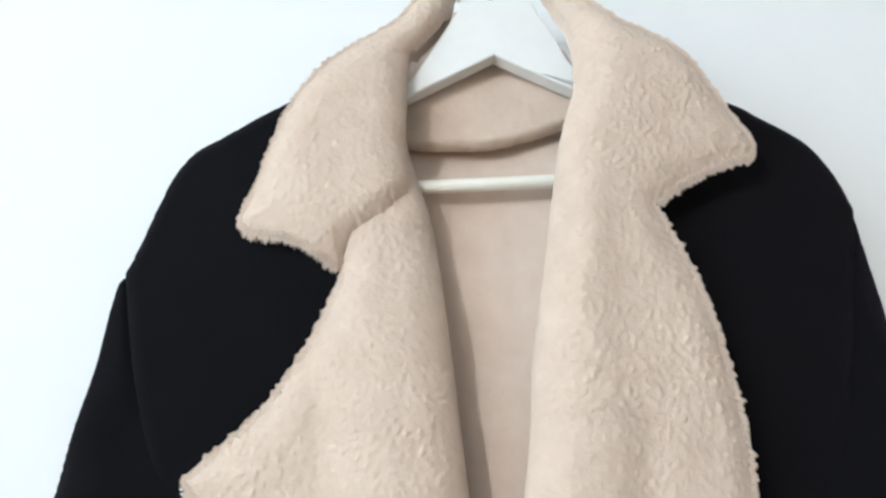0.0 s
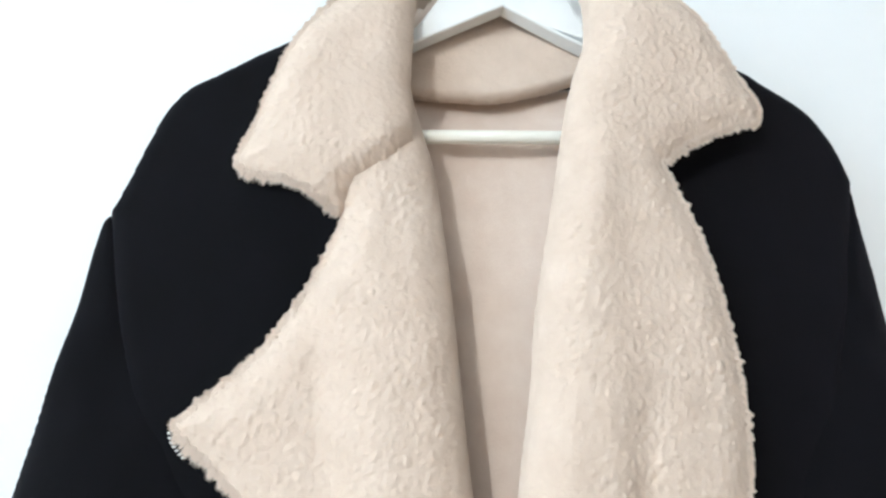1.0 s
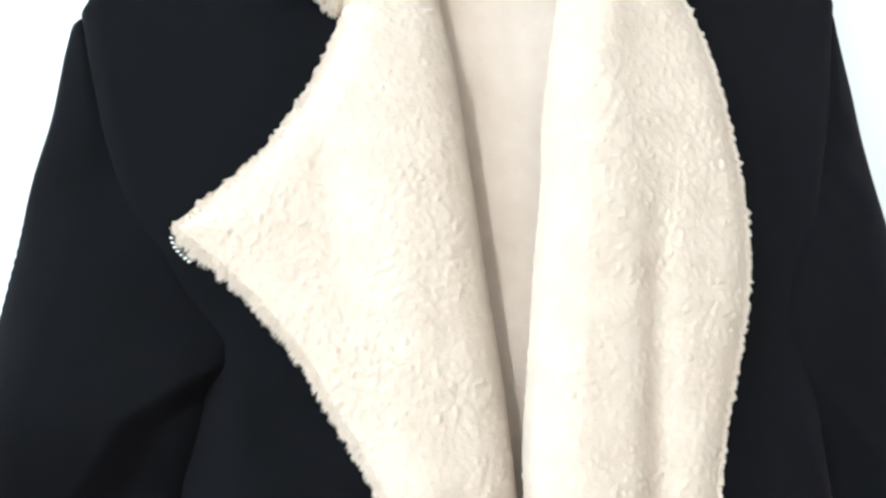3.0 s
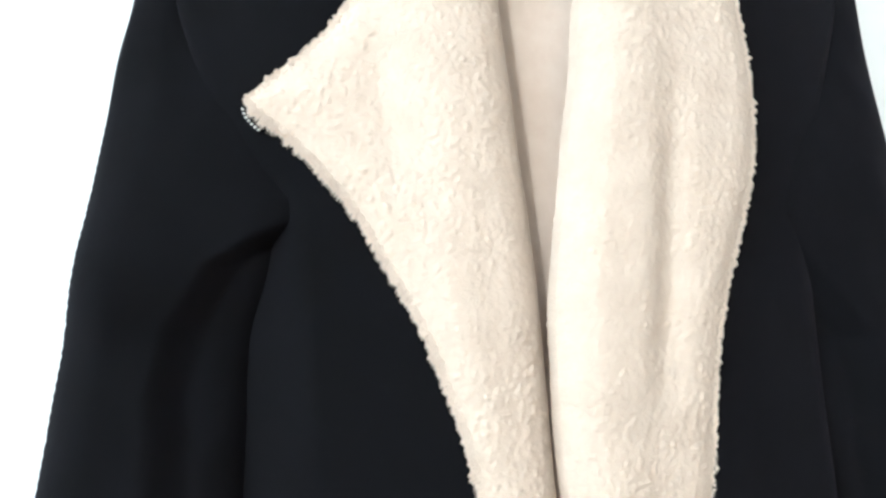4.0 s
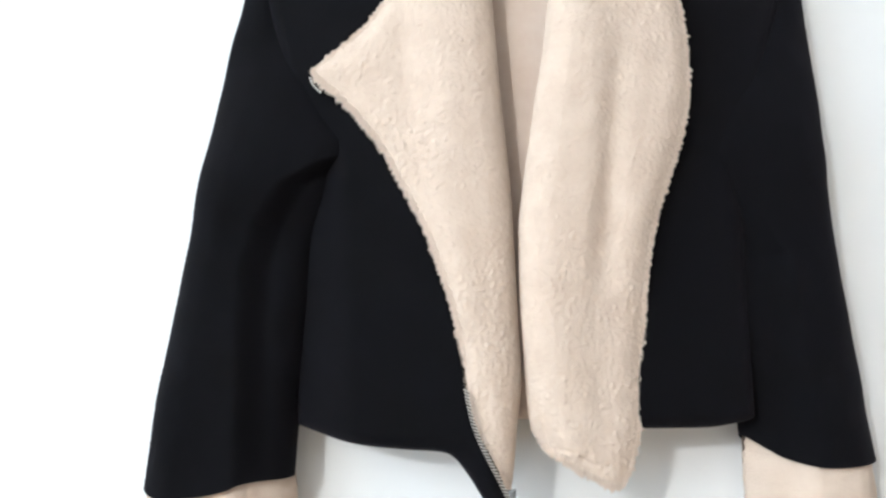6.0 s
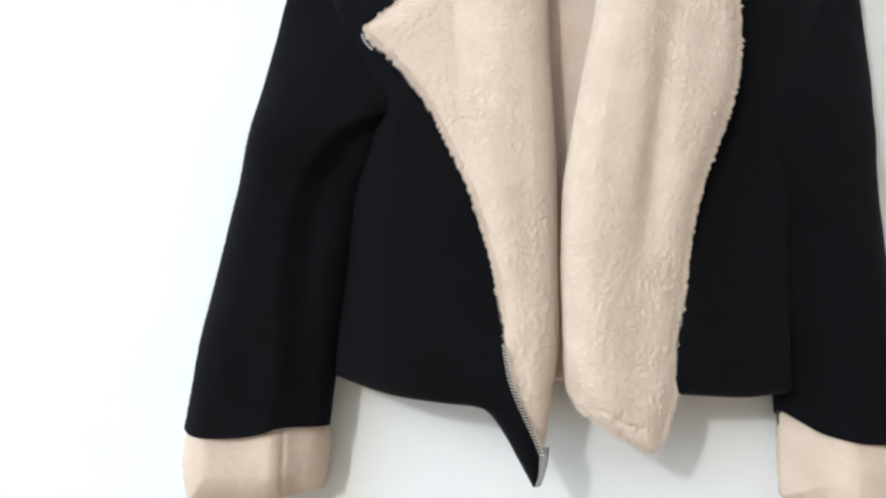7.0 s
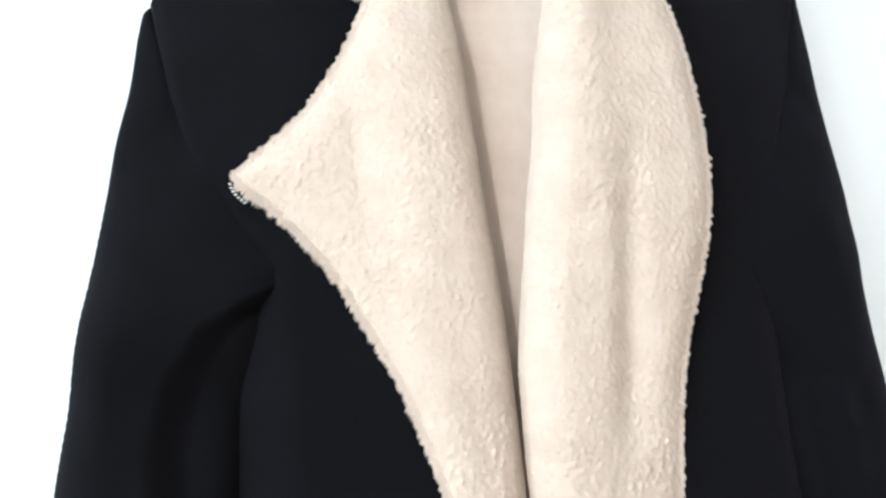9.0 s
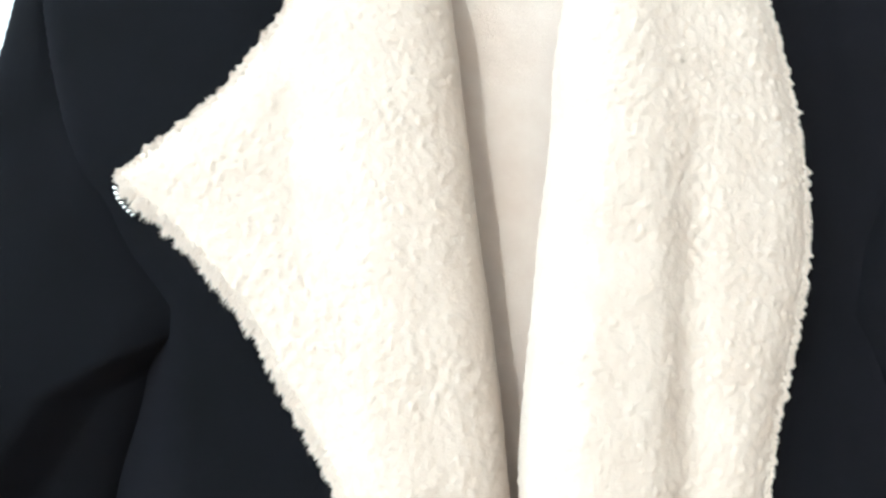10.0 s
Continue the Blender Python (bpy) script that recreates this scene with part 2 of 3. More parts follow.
        out = (np.stack([wide[:, 1], -wide[:, 0]], 1) / np.linalg.norm(wide, axis=1)[:, None] * np.sign(area))[pick]
        deep = 0.0002 + min(edge * 0.5, 0.005) * rng.random(count) ** 1.5
        at = line[pick] + t[pick] * s - out * deep[:, None]
        lock = value_noise(at[:, 0] + at[:, 1] * 0.7, at[:, 1] - at[:, 0] * 0.7, 0.003, seed + 33)
        root = np.stack([at[:, 0], depth(at[:, 0], at[:, 1]) - front * soft_rim(deep, edge) - pile * 0.2, at[:, 1] + JACKET_TOP], 1)
        way = np.stack([out[:, 0] + rng.normal(0, 0.3, count) + (lock - 0.5) * 0.7, rng.normal(-0.3, 0.3, count),
                        out[:, 1] + rng.normal(0, 0.3, count) - 0.45], 1)
        hairs.append((root, way, strand * rng.uniform(0.5, 1.1, count) * (0.45 + 1.0 * lock) * (1.0 + 1.6 * np.clip(-out[:, 1], 0, 1) * np.clip(0.6 - out[:, 0], 0, 1)), 0.0002))
    for root, way, length, width in hairs:
        way = way / np.linalg.norm(way, axis=1)[:, None]
        side = np.cross(way, np.array([0.0, -1.0, 0.0]))
        side /= np.linalg.norm(side, axis=1)[:, None] + 1e-9
        tip = root + way * length[:, None] + [0, 0, -0.0003]
        k = len(verts)
        m = len(root)
        verts = np.vstack([verts, root - side * width, root + side * width, tip])
        faces = np.vstack([faces, np.stack([k + np.arange(m), k + m + np.arange(m), k + 2 * m + np.arange(m)], 1)])
    return mesh_object(name, verts, faces, mat, parent, label, hair=HAIR if hairs else None, hair_from=body)


# ---- the room ----
def wall_slab(name, x0, x1, y0, y1, z0, z1, mat=PLASTER):
    ob = part(name, box(bmesh.new(), x0, x1, y0, y1, z0, z1), mat, None)
    return tagged(ob, "plain white painted plaster wall", "wall", kind="structure")


wall_slab("wall_north", -2.2, 3.4, 0.0, 0.15, 0.0, 2.6)
wall_slab("wall_south", -2.2, 3.4, -5.65, -5.5, 0.0, 2.6)
wall_slab("wall_east", 3.4, 3.55, -5.65, 0.15, 0.0, 2.6)
bm = bmesh.new()
box(bm, -2.35, -2.2, -5.65, -2.2, 0.0, 2.6)
box(bm, -2.35, -2.2, -0.9, 0.15, 0.0, 2.6)
box(bm, -2.35, -2.2, -2.2, -0.9, 0.0, 0.9)
box(bm, -2.35, -2.2, -2.2, -0.9, 2.3, 2.6)
tagged(part("wall_west", bm, PLASTER, None), "white painted plaster wall with a window opening", "wall", kind="structure")
tagged(part("ceiling", box(bmesh.new(), -2.35, 3.55, -5.65, 0.15, 2.6, 2.75), CEILING, None), "plain white painted ceiling", "ceiling", kind="structure")
tagged(part("floor", box(bmesh.new(), -2.35, 3.55, -5.65, 0.15, -0.12, 0.0), BOARDS, None), "brown wooden floor", "floor", kind="structure")
window = tagged(new("window_1"), "white framed window letting in daylight", "window", kind="structure")
bm = bmesh.new()
box(bm, -2.30, -2.24, -2.2, -2.14, 0.9, 2.3, 0.004)
box(bm, -2.30, -2.24, -0.96, -0.9, 0.9, 2.3, 0.004)
box(bm, -2.298, -2.242, -2.14, -0.96, 0.9, 0.96, 0.004)
box(bm, -2.298, -2.242, -2.14, -0.96, 2.24, 2.3, 0.004)
part("window_frame", bm, WHITE, window)
pane = part("pane", box(bmesh.new(), -2.273, -2.267, -2.14, -0.96, 0.96, 2.24), GLASS, window)
pane.visible_shadow = False

# ---- the jacket ----
jacket = tagged(new("jacket"), "black suede jacket with cream fleece lining, hung open on a hanger", "jacket")
jacket.empty_display_size = 0.05


def wrinkles(x, z, seed, size=0.05, high=0.003):
    return high * (value_noise(x, z * 0.5, size, seed) - 0.5) + high * 0.25 * (value_noise(x, z * 0.6, size * 0.35, seed + 1) - 0.5)


def front_depth(x, z):
    return -0.046 - 0.024 * np.cos(np.clip(x / 0.23, -1, 1) * math.pi / 2) - 0.004 * smoothstep(-0.2, -0.5, z) + wrinkles(x, z, 11) + 0.024 * smoothstep(0.155, 0.205, np.abs(x)) * smoothstep(-0.27, -0.32, z)


def lining_depth(x, z):
    return -0.043 + 0.009 * smoothstep(-0.06, -0.035, z) - 0.009 * smoothstep(-0.08, -0.17, z) + wrinkles(x, z, 17, 0.06, 0.006)


def shell_depth(x, z):
    return -0.018 + 0 * x


# inside of the back
cloth("back_lining", [[(-17, -3), (-8, -1.5), (0, -2.2), (8, -1.5), (17, -3)], [(17, -3), (16, -20), (13, -52.0)],
                      [(13, -52.0), (8, -52.6), (0, -52.8), (-8, -52.6), (-13, -52.0)], [(-13, -52.0), (-16, -20), (-17, -3)]],
      lining_depth, LINING, jacket, step=0.003, front=0.004, back=0.003, edge=0.01, pile=0.0004, nub=0.004, strands=20, strand=0.0015, seed=5,
      label="flat cream fleece lining of the back")
cloth("back_shell", [[(-5, 1.5), (0, 0.6), (5, 1.5)], [(5, 1.5), (12, 0.5), (17.1, -1.6), (21.6, -4.1), (23.4, -7.2), (23.8, -9.4)],
                     [(23.8, -9.4), (20, -20), (16.5, -30), (16.6, -52.6)], [(16.6, -52.6), (0, -52.9), (-20.4, -52.4)],
                     [(-20.4, -52.4), (-17, -30), (-20, -20), (-23.2, -11.4)],
                     [(-23.2, -11.4), (-22.4, -9.3), (-20.6, -5.2), (-17.6, -2.6), (-14.4, -0.9), (-10, 0.8), (-5, 1.5)]],
      shell_depth, SUEDE, jacket, step=0.006, front=0.006, back=0.006, edge=0.015)

# fronts of black suede
cloth("left_front", [[(-8.0, 1.0), (-11, 0.8), (-14.5, -0.5), (-17.8, -2.1), (-19.7, -3.0), (-21.1, -4.7), (-22.1, -6.8), (-23.0, -9.1), (-23.9, -11.1)],
                     [(-23.9, -11.1), (-23.0, -17), (-21.5, -24), (-21.5, -32), (-21.2, -44), (-20.4, -53.0)],
                     [(-20.4, -53.0), (-18.7, -53.5), (-15.1, -54.3), (-11.5, -54.7), (-8.7, -54.9), (-7.6, -55.4), (-6.5, -56.8), (-5.3, -58.8), (-4.2, -60.7)],
                     [(-4.2, -60.7), (-4.0, -60.85), (-3.8, -60.4), (-3.5, -58.6)], [(-3.5, -58.6), (-4.4, -55), (-5.4, -50), (-4.6, -30), (-6.5, -8), (-8.0, 1.0)]],
      front_depth, SUEDE, jacket, step=0.0022, front=0.010, back=0.003, edge=0.012, seed=2, label="black suede front with a pointed lower corner")
cloth("right_front", [[(8.0, 1.0), (12, 0.4), (17.1, -1.3), (18.9, -2.3), (21.8, -3.9), (23.1, -5.3), (23.9, -7.0), (24.5, -9.3)],
                      [(24.5, -9.3), (22.5, -17), (20, -24), (18.5, -32), (17.4, -44), (17.1, -53.1)],
                      [(17.1, -53.1), (14.8, -53.4), (12.5, -53.6), (7.7, -53.5), (3, -53.4)], [(3, -53.4), (2, -30), (5.5, -8), (8.0, 1.0)]],
      front_depth, SUEDE, jacket, step=0.0022, front=0.010, back=0.003, edge=0.012, seed=3)


# sleeves
def left_sleeve_depth(x, z):
    ridge = np.interp(z, [-0.477, -0.405, -0.365, -0.332, -0.317, -0.303], [-0.247, -0.245, -0.235, -0.213, -0.186, -0.148])
    fall = smoothstep(-0.004, 0.022, x - ridge) * smoothstep(-0.29, -0.31, z)
    return -0.047 + 0.014 * fall + wrinkles(x, z, 23, 0.045, 0.007) - 0.004 * np.cos(np.clip((z + 0.33) / 0.05, -1, 1) * math.pi)


def right_sleeve_depth(x, z):
    ridge = np.interp(z, [-0.55, -0.397, -0.318, -0.309], [0.215, 0.206, 0.145, 0.128])
    fall = smoothstep(0.004, -0.022, x - ridge) * smoothstep(-0.29, -0.31, z)
    return -0.045 + 0.012 * fall + wrinkles(x, z, 29, 0.045, 0.007)


def sleeve_pad(x, z):
    return 0.012 + 0.014 * smoothstep(-0.19, -0.31, z)


cloth("left_sleeve", [[(-23.7, -11.0), (-24.4, -11.4), (-24.85, -13.3)],
                      [(-24.85, -13.3), (-25.4, -17.1), (-26.25, -20.6), (-27.6, -27.7), (-28.8, -34.8), (-30.1, -41.9), (-31.4, -49.0), (-31.9, -54.0), (-32.3, -57.3)],
                      [(-32.3, -57.3), (-30.8, -57.9), (-27.6, -57.9), (-25.4, -57.5), (-24.1, -57.1), (-20.7, -57.1)],
                      [(-20.7, -57.1), (-20.4, -53), (-19.6, -46), (-18.6, -38), (-16.5, -32.5), (-14.6, -29.8)],
                      [(-14.6, -29.8), (-17.5, -24), (-21, -17), (-23.7, -11.0)]],
      left_sleeve_depth, SUEDE, jacket, step=0.0022, front=sleeve_pad, back=0.02, edge=0.03, seed=4,
      pad=[[(-23.7, -11.0), (-24.4, -11.4), (-24.85, -13.3)], [(-24.85, -13.3), (-25.4, -17.1), (-26.25, -20.6), (-27.6, -27.7), (-28.8, -34.8), (-30.1, -41.9), (-31.4, -49.0), (-31.9, -54.0), (-32.3, -57.3)],
           [(-32.3, -57.3), (-33, -66)], [(-33, -66), (-21.2, -66)], [(-21.2, -66), (-20.7, -57.1), (-20.4, -53), (-19.6, -46), (-18.6, -38), (-16.5, -32.5), (-14.6, -29.8)],
           [(-14.6, -29.8), (-17.5, -24), (-21, -17), (-23.7, -11.0)]], label="black suede sleeve with a dropped shoulder seam")
cloth("right_sleeve", [[(24.0, -9.4), (24.6, -9.8), (24.7, -11.5)],
                       [(24.7, -11.5), (24.95, -16), (25.2, -21.1), (25.4, -31.0), (25.6, -38.6), (26.15, -45.6), (26.8, -51), (27.2, -55), (27.4, -56.6)],
                       [(27.4, -56.6), (24.7, -56.9), (21.8, -56.9), (19.6, -56.4), (18.3, -55.7), (16.9, -54.7)],
                       [(16.9, -54.7), (16.5, -52), (14.6, -44), (13.6, -36), (12.8, -30.9)], [(12.8, -30.9), (16, -24), (20.5, -17), (24.0, -9.4)]],
      right_sleeve_depth, SUEDE, jacket, step=0.0022, front=sleeve_pad, back=0.02, edge=0.03, seed=6,
      pad=[[(24.0, -9.4), (24.6, -9.8), (24.7, -11.5)], [(24.7, -11.5), (24.95, -16), (25.2, -21.1), (25.4, -31.0), (25.6, -38.6), (26.15, -45.6), (26.8, -51), (27.2, -55), (27.4, -56.6)],
           [(27.4, -56.6), (28, -66)], [(28, -66), (16.9, -66)], [(16.9, -66), (16.9, -54.7), (16.5, -52), (14.6, -44), (13.6, -36), (12.8, -30.9)], [(12.8, -30.9), (16, -24), (20.5, -17), (24.0, -9.4)]], label="black suede sleeve with a dropped shoulder seam")


# cuffs of fleece
def right_cuff_depth(x, z):
    return right_sleeve_depth(x, np.maximum(z, -0.555)) + 0.004


def left_cuff_depth(x, z):
    return left_sleeve_depth(x, np.maximum(z, -0.565)) + 0.004 + 0.0014 * np.exp(-((x + 0.240) / 0.0016) ** 2)


cloth("left_cuff", [[(-31.9, -56.4), (-27, -56.6), (-20.9, -56.2)], [(-20.9, -56.2), (-20.5, -59), (-20.9, -62.2)],
                    [(-20.9, -62.2), (-23.3, -62.8), (-25.5, -63.4), (-27.7, -63.8), (-29.9, -63.8), (-31.8, -63.3)], [(-31.8, -63.3), (-32.5, -60), (-31.9, -56.4)]],
      left_cuff_depth, FLEECE, jacket, step=0.002, front=0.025, back=0.018, edge=0.030,
      pad=[[(-31.9, -53), (-20.9, -53)], [(-20.9, -53), (-20.5, -59), (-20.9, -62.4)], [(-20.9, -62.4), (-25.5, -63.6), (-31.8, -63.5)], [(-31.8, -63.5), (-32.5, -60), (-31.9, -53)]], pile=0.0004, seed=7, label="wide cream fleece cuff")
cloth("right_cuff", [[(17.4, -54.6), (19.4, -55.8), (27.0, -55.8)], [(27.0, -55.8), (27.9, -60), (27.2, -63.4)],
                     [(27.2, -63.4), (22, -64.0), (18.9, -63.2), (17.2, -61.7)], [(17.2, -61.7), (17.1, -58), (17.4, -54.6)]],
      right_cuff_depth, FLEECE, jacket, step=0.002, front=0.025, back=0.018, edge=0.030,
      pad=[[(17.3, -51), (27.0, -51)], [(27.0, -51), (27.9, -60), (27.2, -63.6)], [(27.2, -63.6), (22, -64.2), (17.2, -61.9)], [(17.2, -61.9), (17.1, -58), (17.3, -51)]], pile=0.0004, seed=8, label="wide cream fleece cuff")

# lapels and collar
LEFT_ROLL = [(-59.0, -3.2), (-55.5, -2.9), (-53.0, -2.6), (-50.0, -2.15), (-47.2, -2.2), (-40.2, -2.4), (-33.2, -2.65), (-26.2, -3.2), (-19.3, -3.6), (-12.3, -4.0), (-8.8, -4.4), (-5.3, -5.3), (-2.5, -5.8)]
RIGHT_ROLL = [(-54.4, -1.1), (-52.5, -1.6), (-47.2, -1.9), (-43.7, -2.1), (-40.2, -2.1), (-36.7, -2.0), (-33.2, -1.5), (-29.6, -0.9), (-26.1, -0.3), (-22.5, 0.4), (-19, 0.9),
              (-15.4, 1.7), (-11.9, 2.5), (-6.8, 3.6), (-3.9, 4.4), (-2.1, 5.1), (-0.4, 5.6), (3.0, 5.8), (5.4, 5.1), (7.9, 4.0)]


def roll_line(rows, z):
    z_cm, x_cm = np.array(rows).T
    return np.interp(z * 100, z_cm, x_cm) / 100


def left_lapel_depth(x, z):
    d = roll_line(LEFT_ROLL, z) - x
    flat = -0.077 - 0.008 * smoothstep(-0.52, -0.3, z) + 0.07 * np.clip(d - 0.02, 0, 0.14) + 0.010 * smoothstep(-0.17, -0.105, z)
    flat = flat - 0.004 * np.exp(-((d - 0.045) / 0.02) ** 2) + (0.0018 * np.exp(-((d - 0.078) / 0.010) ** 2) + 0.045 * np.clip(d - 0.085, 0, 0.08)) * smoothstep(-0.36, -0.26, z)
    return flat + 0.022 * (1 - rounded(d + 0.002, 0.028)) + wrinkles(x, z, 41, 0.04, 0.003)


def right_lapel_depth(x, z):
    d = x - roll_line(RIGHT_ROLL, z)
    flat = -0.086 - 0.014 * smoothstep(-0.52, -0.3, z) + 0.016 * smoothstep(-0.03, 0.085, z) + 0.12 * np.clip(d - 0.02, 0, 0.11)
    seam = z + 0.5435 + 0.33 * (x + 0.010) - 0.0018 * np.sin(x * 160)
    flat = flat + 0.0013 * np.exp(-(seam / 0.0016) ** 2) * smoothstep(0.058, 0.03, x) + 0.0016 * np.exp(-((x - 0.021) ** 2 + (z + 0.5545) ** 2) / 0.0035 ** 2)
    crease = np.interp(z, [-0.43, -0.36, -0.22], [0.041, 0.049, 0.064])
    flat = flat + 0.0045 * np.exp(-((x - crease) / 0.011) ** 2) * smoothstep(-0.44, -0.38, z) * smoothstep(-0.20, -0.31, z)
    flat = flat - 0.002 * np.exp(-((x - crease + 0.022) / 0.016) ** 2)
    return flat + 0.022 * (1 - rounded(d + 0.002, 0.03)) + wrinkles(x, z, 43, 0.04, 0.003)


def left_collar_depth(x, z):
    d = np.interp(z * 100, [-9, -4.3, -0.4, 2.4, 3.2, 5.8, 8], [-5.5, -5.7, -5.4, -5.1, -4.3, -2.3, -1.5]) / 100 - x
    seam = (x + 0.055) * 0.625 - (z + 0.09) * 0.781
    flat = -0.082 + 0.008 * smoothstep(-0.025, 0.0, seam) * smoothstep(-0.06, -0.09, z) + 0.007 * smoothstep(0.06, 0.11, d) + 0.011 * smoothstep(-0.01, 0.085, z)
    return flat + 0.020 * (1 - rounded(d + 0.002, 0.025)) + wrinkles(x, z, 47, 0.04, 0.004)


SOFT = dict(step=0.00105, front=0.008, back=0.006, edge=0.024, pile=0.00098, nub=0.0043, strands=22, fringe=190, strand=0.0017)
cloth("left_lapel", [[(-9.9, -12.2), (-10.1, -12.8), (-11.7, -16.2), (-14.3, -19.9), (-17.0, -22.2), (-18.7, -23.5)], [(-18.7, -23.5), (-19.0, -23.9), (-18.6, -24.6)],
                     [(-18.6, -24.6), (-16.1, -27.0), (-13.4, -30.4), (-11.6, -33.8), (-9.9, -37.2), (-8.7, -40.6), (-7.7, -44.0), (-7.1, -47.5), (-6.7, -51.0), (-6.0, -53.6), (-4.9, -56), (-3.4, -59.0)],
                     [(-3.4, -59.0), *[(x, z) for z, x in LEFT_ROLL[1:]]], [(-5.8, -2.5), (-7.5, -5), (-9.9, -12.2)]],
      left_lapel_depth, FLEECE, jacket, folds=(3, 4), bare=(3, 4), seed=31, label="thick cream fleece lapel folded back to a point", **SOFT)
cloth("right_lapel", [[(4.0, 7.9), (3.0, 9.4), (4.2, 9.0), (7.3, 5.8), (9.2, 3.85), (12.0, 2.05), (13.3, 0.6), (14.1, -1.2), (15.2, -3.3), (16.15, -4.8)],
                      [(16.15, -4.8), (16.5, -5.6), (16.4, -6.4), (16.0, -7.1)], [(16.0, -7.1), (14.7, -7.3), (12.8, -8.0), (11.2, -8.8), (9.3, -10.0)],
                      [(9.3, -10.0), (9.9, -11.4), (11.2, -14.8), (11.9, -18.3), (12.35, -21.8), (12.45, -25.3), (11.95, -28.8), (10.75, -32.4), (9.35, -36.0), (8.45, -39.6), (7.95, -43.1),
                       (7.65, -46.7), (7.35, -50.2), (7.0, -53.5), (6.1, -56.5)], [(6.1, -56.5), (5.3, -57.7), (4.3, -57.8)],
                      [(4.3, -57.8), (2.6, -56.9), (0.4, -55.6), (-1.1, -54.4)], [(x, z) for z, x in RIGHT_ROLL]],
      right_lapel_depth, FLEECE, jacket, folds=(6,), bare=(6,), seed=37, label="thick cream fleece collar and lapel in one sweep", **SOFT)
cloth("left_collar", [[(-1.5, 7.9), (-0.8, 9.2), (-2.0, 9.3), (-4.2, 7.5), (-6.1, 5.3), (-9.2, 3.1), (-11.3, 1.1), (-13.2, -1.5), (-13.9, -3.0), (-14.9, -5.6), (-16.1, -8.1)],
                      [(-16.1, -8.1), (-16.3, -9.0), (-15.8, -9.8)], [(-15.8, -9.8), (-14.4, -10.2), (-13.4, -10.5), (-11.9, -11.3), (-10.0, -12.6)],
                      [(-10.0, -12.6), (-9.0, -11.3), (-7.6, -10.3), (-6.2, -9.7), (-5.5, -9.0)],
                      [(-5.5, -9.0), (-5.7, -7.2), (-5.7, -4.3), (-5.4, -0.4), (-5.1, 2.4), (-4.3, 3.2), (-2.3, 5.8), (-1.5, 7.9)]],
      left_collar_depth, FLEECE, jacket, folds=(4,), bare=(3, 4), seed=53, label="thick cream fleece collar leaf folded over the shoulder", **SOFT)
cloth("collar_back", [[(-7.5, -3.0), (-5.6, -3.2), (-3.2, -3.4), (0.0, -3.45), (2.9, -2.9), (5.2, -2.2), (7, -1.6)], [(7, -1.6), (6.8, 4), (4.5, 8.6)],
                      [(4.5, 8.6), (1, 9.2), (-2.5, 8.6)], [(-2.5, 8.6), (-6.5, 3), (-7.5, -3.0)]],
      lambda x, z: -0.046 + 0.012 * smoothstep(0.0, 0.07, z), FLEECE, jacket, step=0.002, front=0.007, back=0.004, edge=0.006, pile=0.0006, strands=40, seed=59,
      label="inside of the collar at the back of the neck")

# zip along the edge of the left front
zip_line = spline([(-6.72, -50.0), (-6.55, -51.1), (-6.25, -52.5), (-5.72, -54.0), (-5.05, -55.4), (-4.4, -56.7), (-3.75, -58.1)], 0.05)
tip_line = spline([(-19.05, -24.2), (-18.9, -24.7), (-18.55, -25.2), (-18.15, -25.6)], 0.05)


def zip_run(line, lift, size=1.0):
    """A woven tape with metal teeth along a line given in centimetres."""
    line = line / 100
    verts, faces = [], []
    for i, (x, z) in enumerate(line):
        a, b = line[max(i - 1, 0)], line[min(i + 1, len(line) - 1)]
        t = (b - a) / np.linalg.norm(b - a)
        n = np.array([-t[1], t[0]])
        y = front_depth(np.array([x]), np.array([z]))[0] - lift
        for s in (-0.0012, 0.0012):
            for dy in (-0.0004, 0.0004):
                verts.append((x + n[0] * s, y + dy, z + n[1] * s + JACKET_TOP))
    for i in range(len(line) - 1):
        a, b = 4 * i, 4 * i + 4
        faces += [(a, a + 2, b + 2, b), (a + 1, b + 1, b + 3, a + 3), (a, b, b + 1, a + 1), (a + 2, a + 3, b + 3, b + 2)]
    run = mesh_object("zip", verts, faces, TAPE, jacket, "metal zip on black tape", smooth=False)
    gone = np.concatenate([[0], np.cumsum(np.linalg.norm(np.diff(line, axis=0), axis=1))])
    tooth = None
    for k, s in enumerate(np.arange(0.001, gone[-1], 0.0026)):
        x, z = np.interp(s, gone, line[:, 0]), np.interp(s, gone, line[:, 1])
        x2, z2 = np.interp(s + 0.001, gone, line[:, 0]), np.interp(s + 0.001, gone, line[:, 1])
        turn = math.degrees(math.atan2(x2 - x, -(z2 - z)))
        if tooth is None:
            bm = bmesh.new()
            box(bm, -0.0021 * size, 0.0021 * size, -0.0009, 0.0009, -0.00045, 0.00045, 0.0002)
            tooth = part("tooth", bm, METAL, run)
            ob = tooth
        else:
            ob = new("tooth", tooth.data)
            ob.parent = run
        y = front_depth(np.array([x]), np.array([z]))[0] - lift - 0.0012
        ob.matrix_basis = pose(x, y, z + JACKET_TOP, 0, -turn + 36 + 6 * math.sin(k * 2.3), 0)


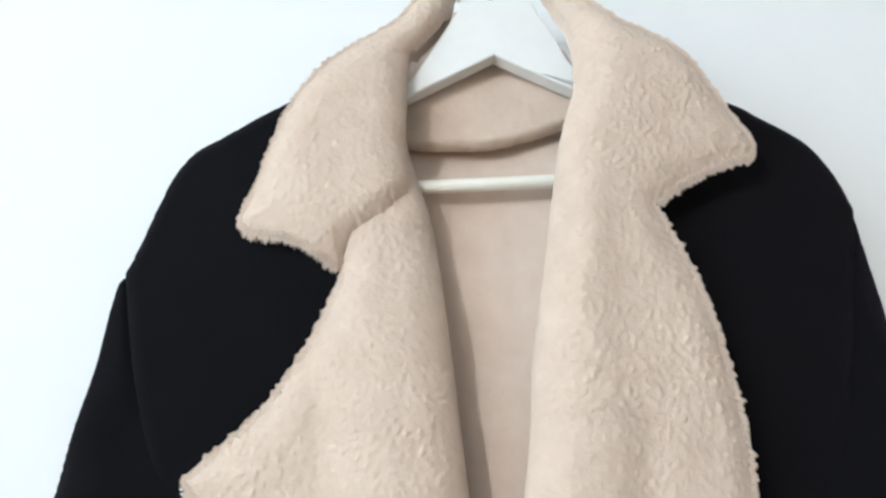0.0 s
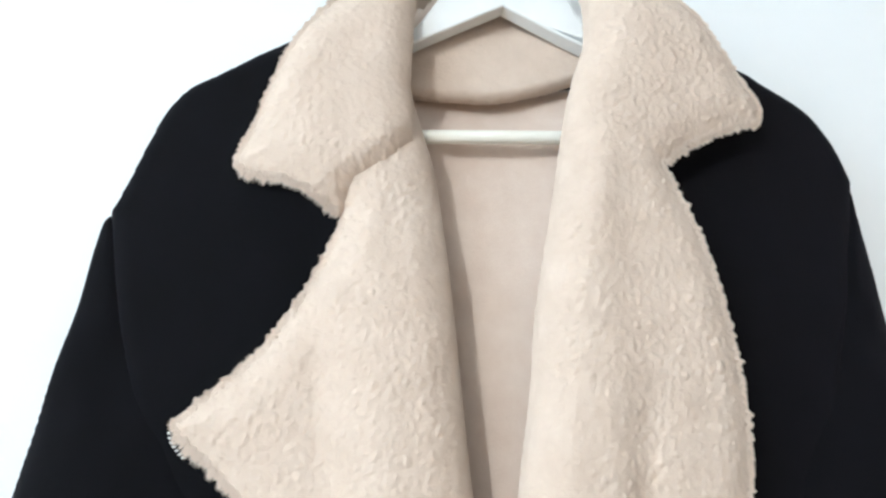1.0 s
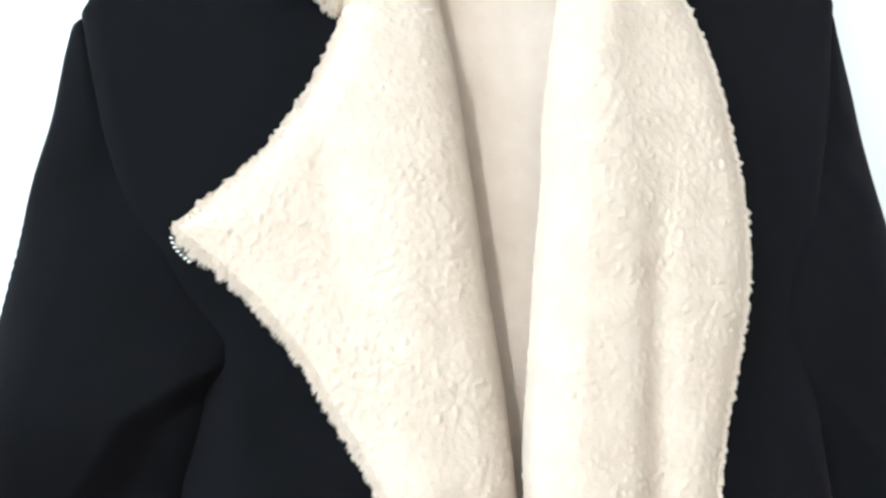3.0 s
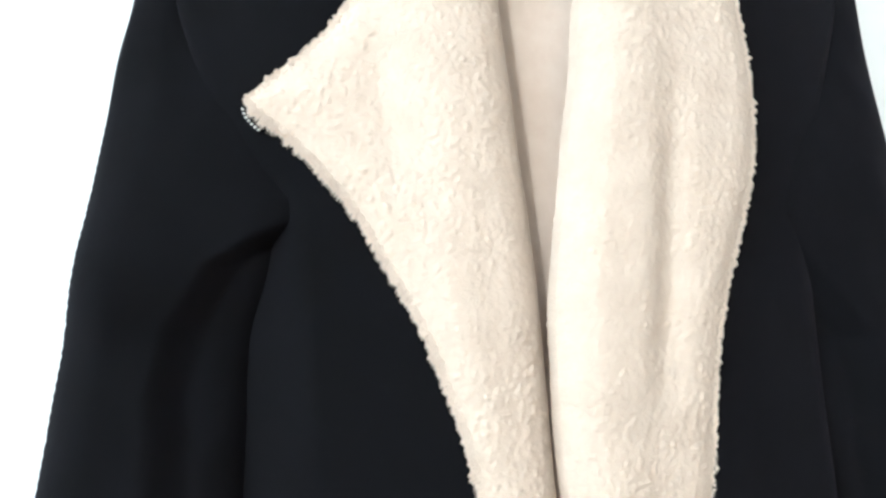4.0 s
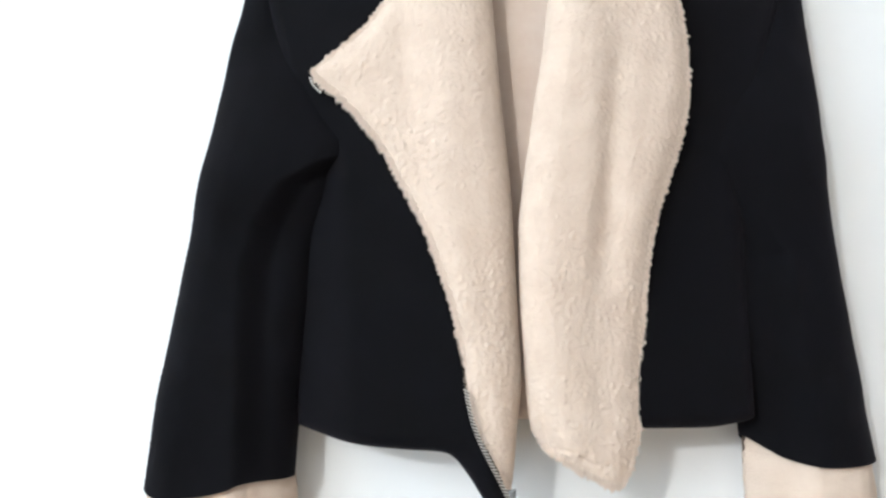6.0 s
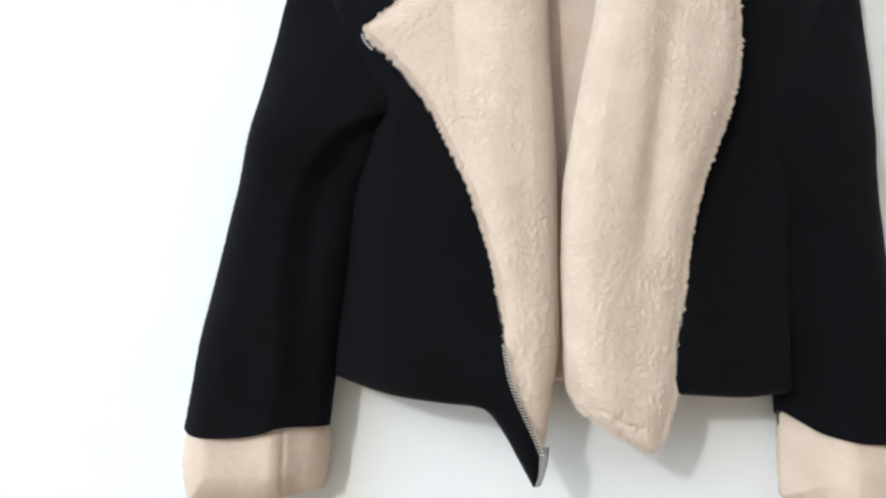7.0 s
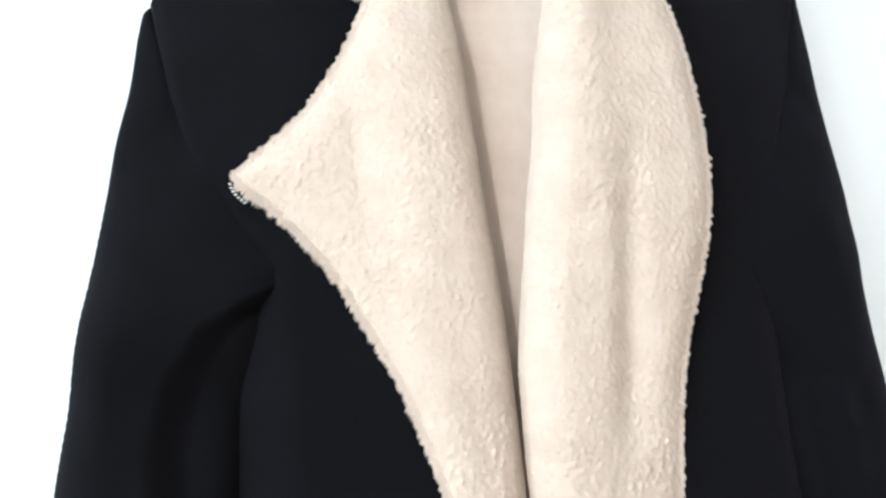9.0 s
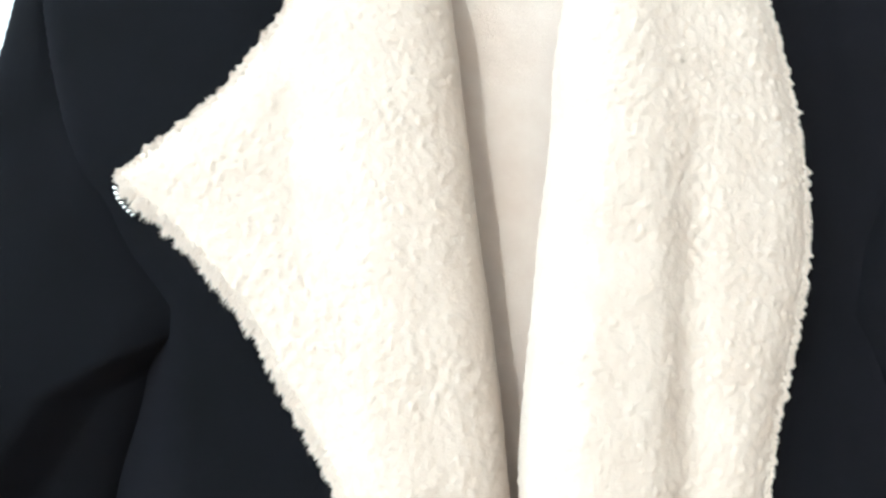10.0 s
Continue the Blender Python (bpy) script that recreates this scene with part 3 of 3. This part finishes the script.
zip_run(zip_line, 0.0168)
zip_run(tip_line, 0.0145, 0.4)
cloth("zip_end", [[(-3.9, -57.8), (-2.95, -57.7)], [(-2.95, -57.7), (-3.05, -58.9), (-3.35, -60.0)], [(-3.35, -60.0), (-3.65, -60.65), (-4.05, -60.75)],
                  [(-4.05, -60.75), (-3.75, -59.6), (-3.9, -57.8)]], lambda x, z: front_depth(x, z) - 0.004, LINEN, jacket, step=0.001, front=0.0015, back=0.001, edge=0.002,
      label="loose grey end of the zip tape")

# ---- the hanger ----
hanger = tagged(new("clothes_hanger"), "white painted wooden clothes hanger with a round bar", "hanger")
upper = spline([(-19, -5.2), (-12, -2.2), (-7, -0.3), (-5.3, 0.9), (-4.0, 2.6), (-1.7, 6.2), (-1.3, 6.85), (-0.5, 7.2), (1.4, 7.3), (3.2, 7.15), (3.9, 6.75), (4.3, 5.7), (5.3, 3.6), (5.9, 2.0), (7.5, 0.2), (13, -2.3), (20, -5.4)], 0.2)
lower = np.vstack([spline([(20.2, -6.8), (13, -3.8), (5.6, 0.0), (0.8, 2.75)], 0.2), spline([(0.8, 2.75), (-5.5, -0.35), (-12, -3.7), (-19.2, -6.7)], 0.2)[1:]])
bm = bmesh.new()
shape = [bm.verts.new((x / 100, -0.068, z / 100 + JACKET_TOP)) for x, z in np.vstack([upper, lower])]
face = bm.faces.new(shape)
grown = bmesh.ops.extrude_face_region(bm, geom=[face])
bmesh.ops.translate(bm, verts=[v for v in grown["geom"] if isinstance(v, bmesh.types.BMVert)], vec=(0, 0.013, 0))
bm.normal_update()
rim = [e for e in bm.edges if len(e.link_faces) == 2 and e.calc_face_angle(0) > 1.2]
bmesh.ops.bevel(bm, geom=rim, offset=0.0015, segments=2, affect="EDGES", profile=0.5)
for v in bm.verts:
    v.co.y += 0.030 * float(smoothstep(0.066, 0.15, abs(v.co.x - 0.008)))
part("body", bm, PAINT, hanger)
bm = tube(bmesh.new(), [(-0.175, -0.040, JACKET_TOP - 0.0655), (-0.06, -0.060, JACKET_TOP - 0.0655), (0.06, -0.060, JACKET_TOP - 0.0655), (0.18, -0.040, JACKET_TOP - 0.0655)], 0.0045)
part("bar", bm, BAR_PAINT, hanger, "cream painted round bar", smooth=True)
bend = [(0.01, -0.0615, JACKET_TOP + 0.07), (0.01, -0.0615, JACKET_TOP + 0.10)]
bend += [(0.01 + 0.022 * math.sin(a), -0.0615, JACKET_TOP + 0.127 - 0.022 * math.cos(a)) for a in np.linspace(0.3, 4.4, 14)]
part("hook", tube(bmesh.new(), bend, 0.002, 8), CHROME, hanger, "bent metal hook", smooth=True)
peg = tagged(new("wall_hook"), "small metal hook screwed to the white wall", "hook")
part("peg", tube(bmesh.new(), [(0.01, 0.001, JACKET_TOP + 0.142), (0.01, -0.04, JACKET_TOP + 0.142), (0.01, -0.07, JACKET_TOP + 0.142), (0.01, -0.074, JACKET_TOP + 0.152)], 0.003, 10), CHROME, peg, smooth=True)

# ---- an unseen lamp, added around the main light ----
lamp = tagged(new("added_lamp"), "round frosted glass lamp, unseen, added to carry the main light", "lamp")
part("stem", tube(bmesh.new(), [(LAMP[0], LAMP[1], 2.6), (LAMP[0], LAMP[1], LAMP[2] + 0.11)], 0.012), WHITE, lamp, smooth=True)
bm = bmesh.new()
bmesh.ops.create_uvsphere(bm, u_segments=32, v_segments=16, radius=0.12, matrix=Matrix.Translation(LAMP))
globe = part("globe", bm, GLOW, lamp, smooth=True)
globe.visible_shadow = False
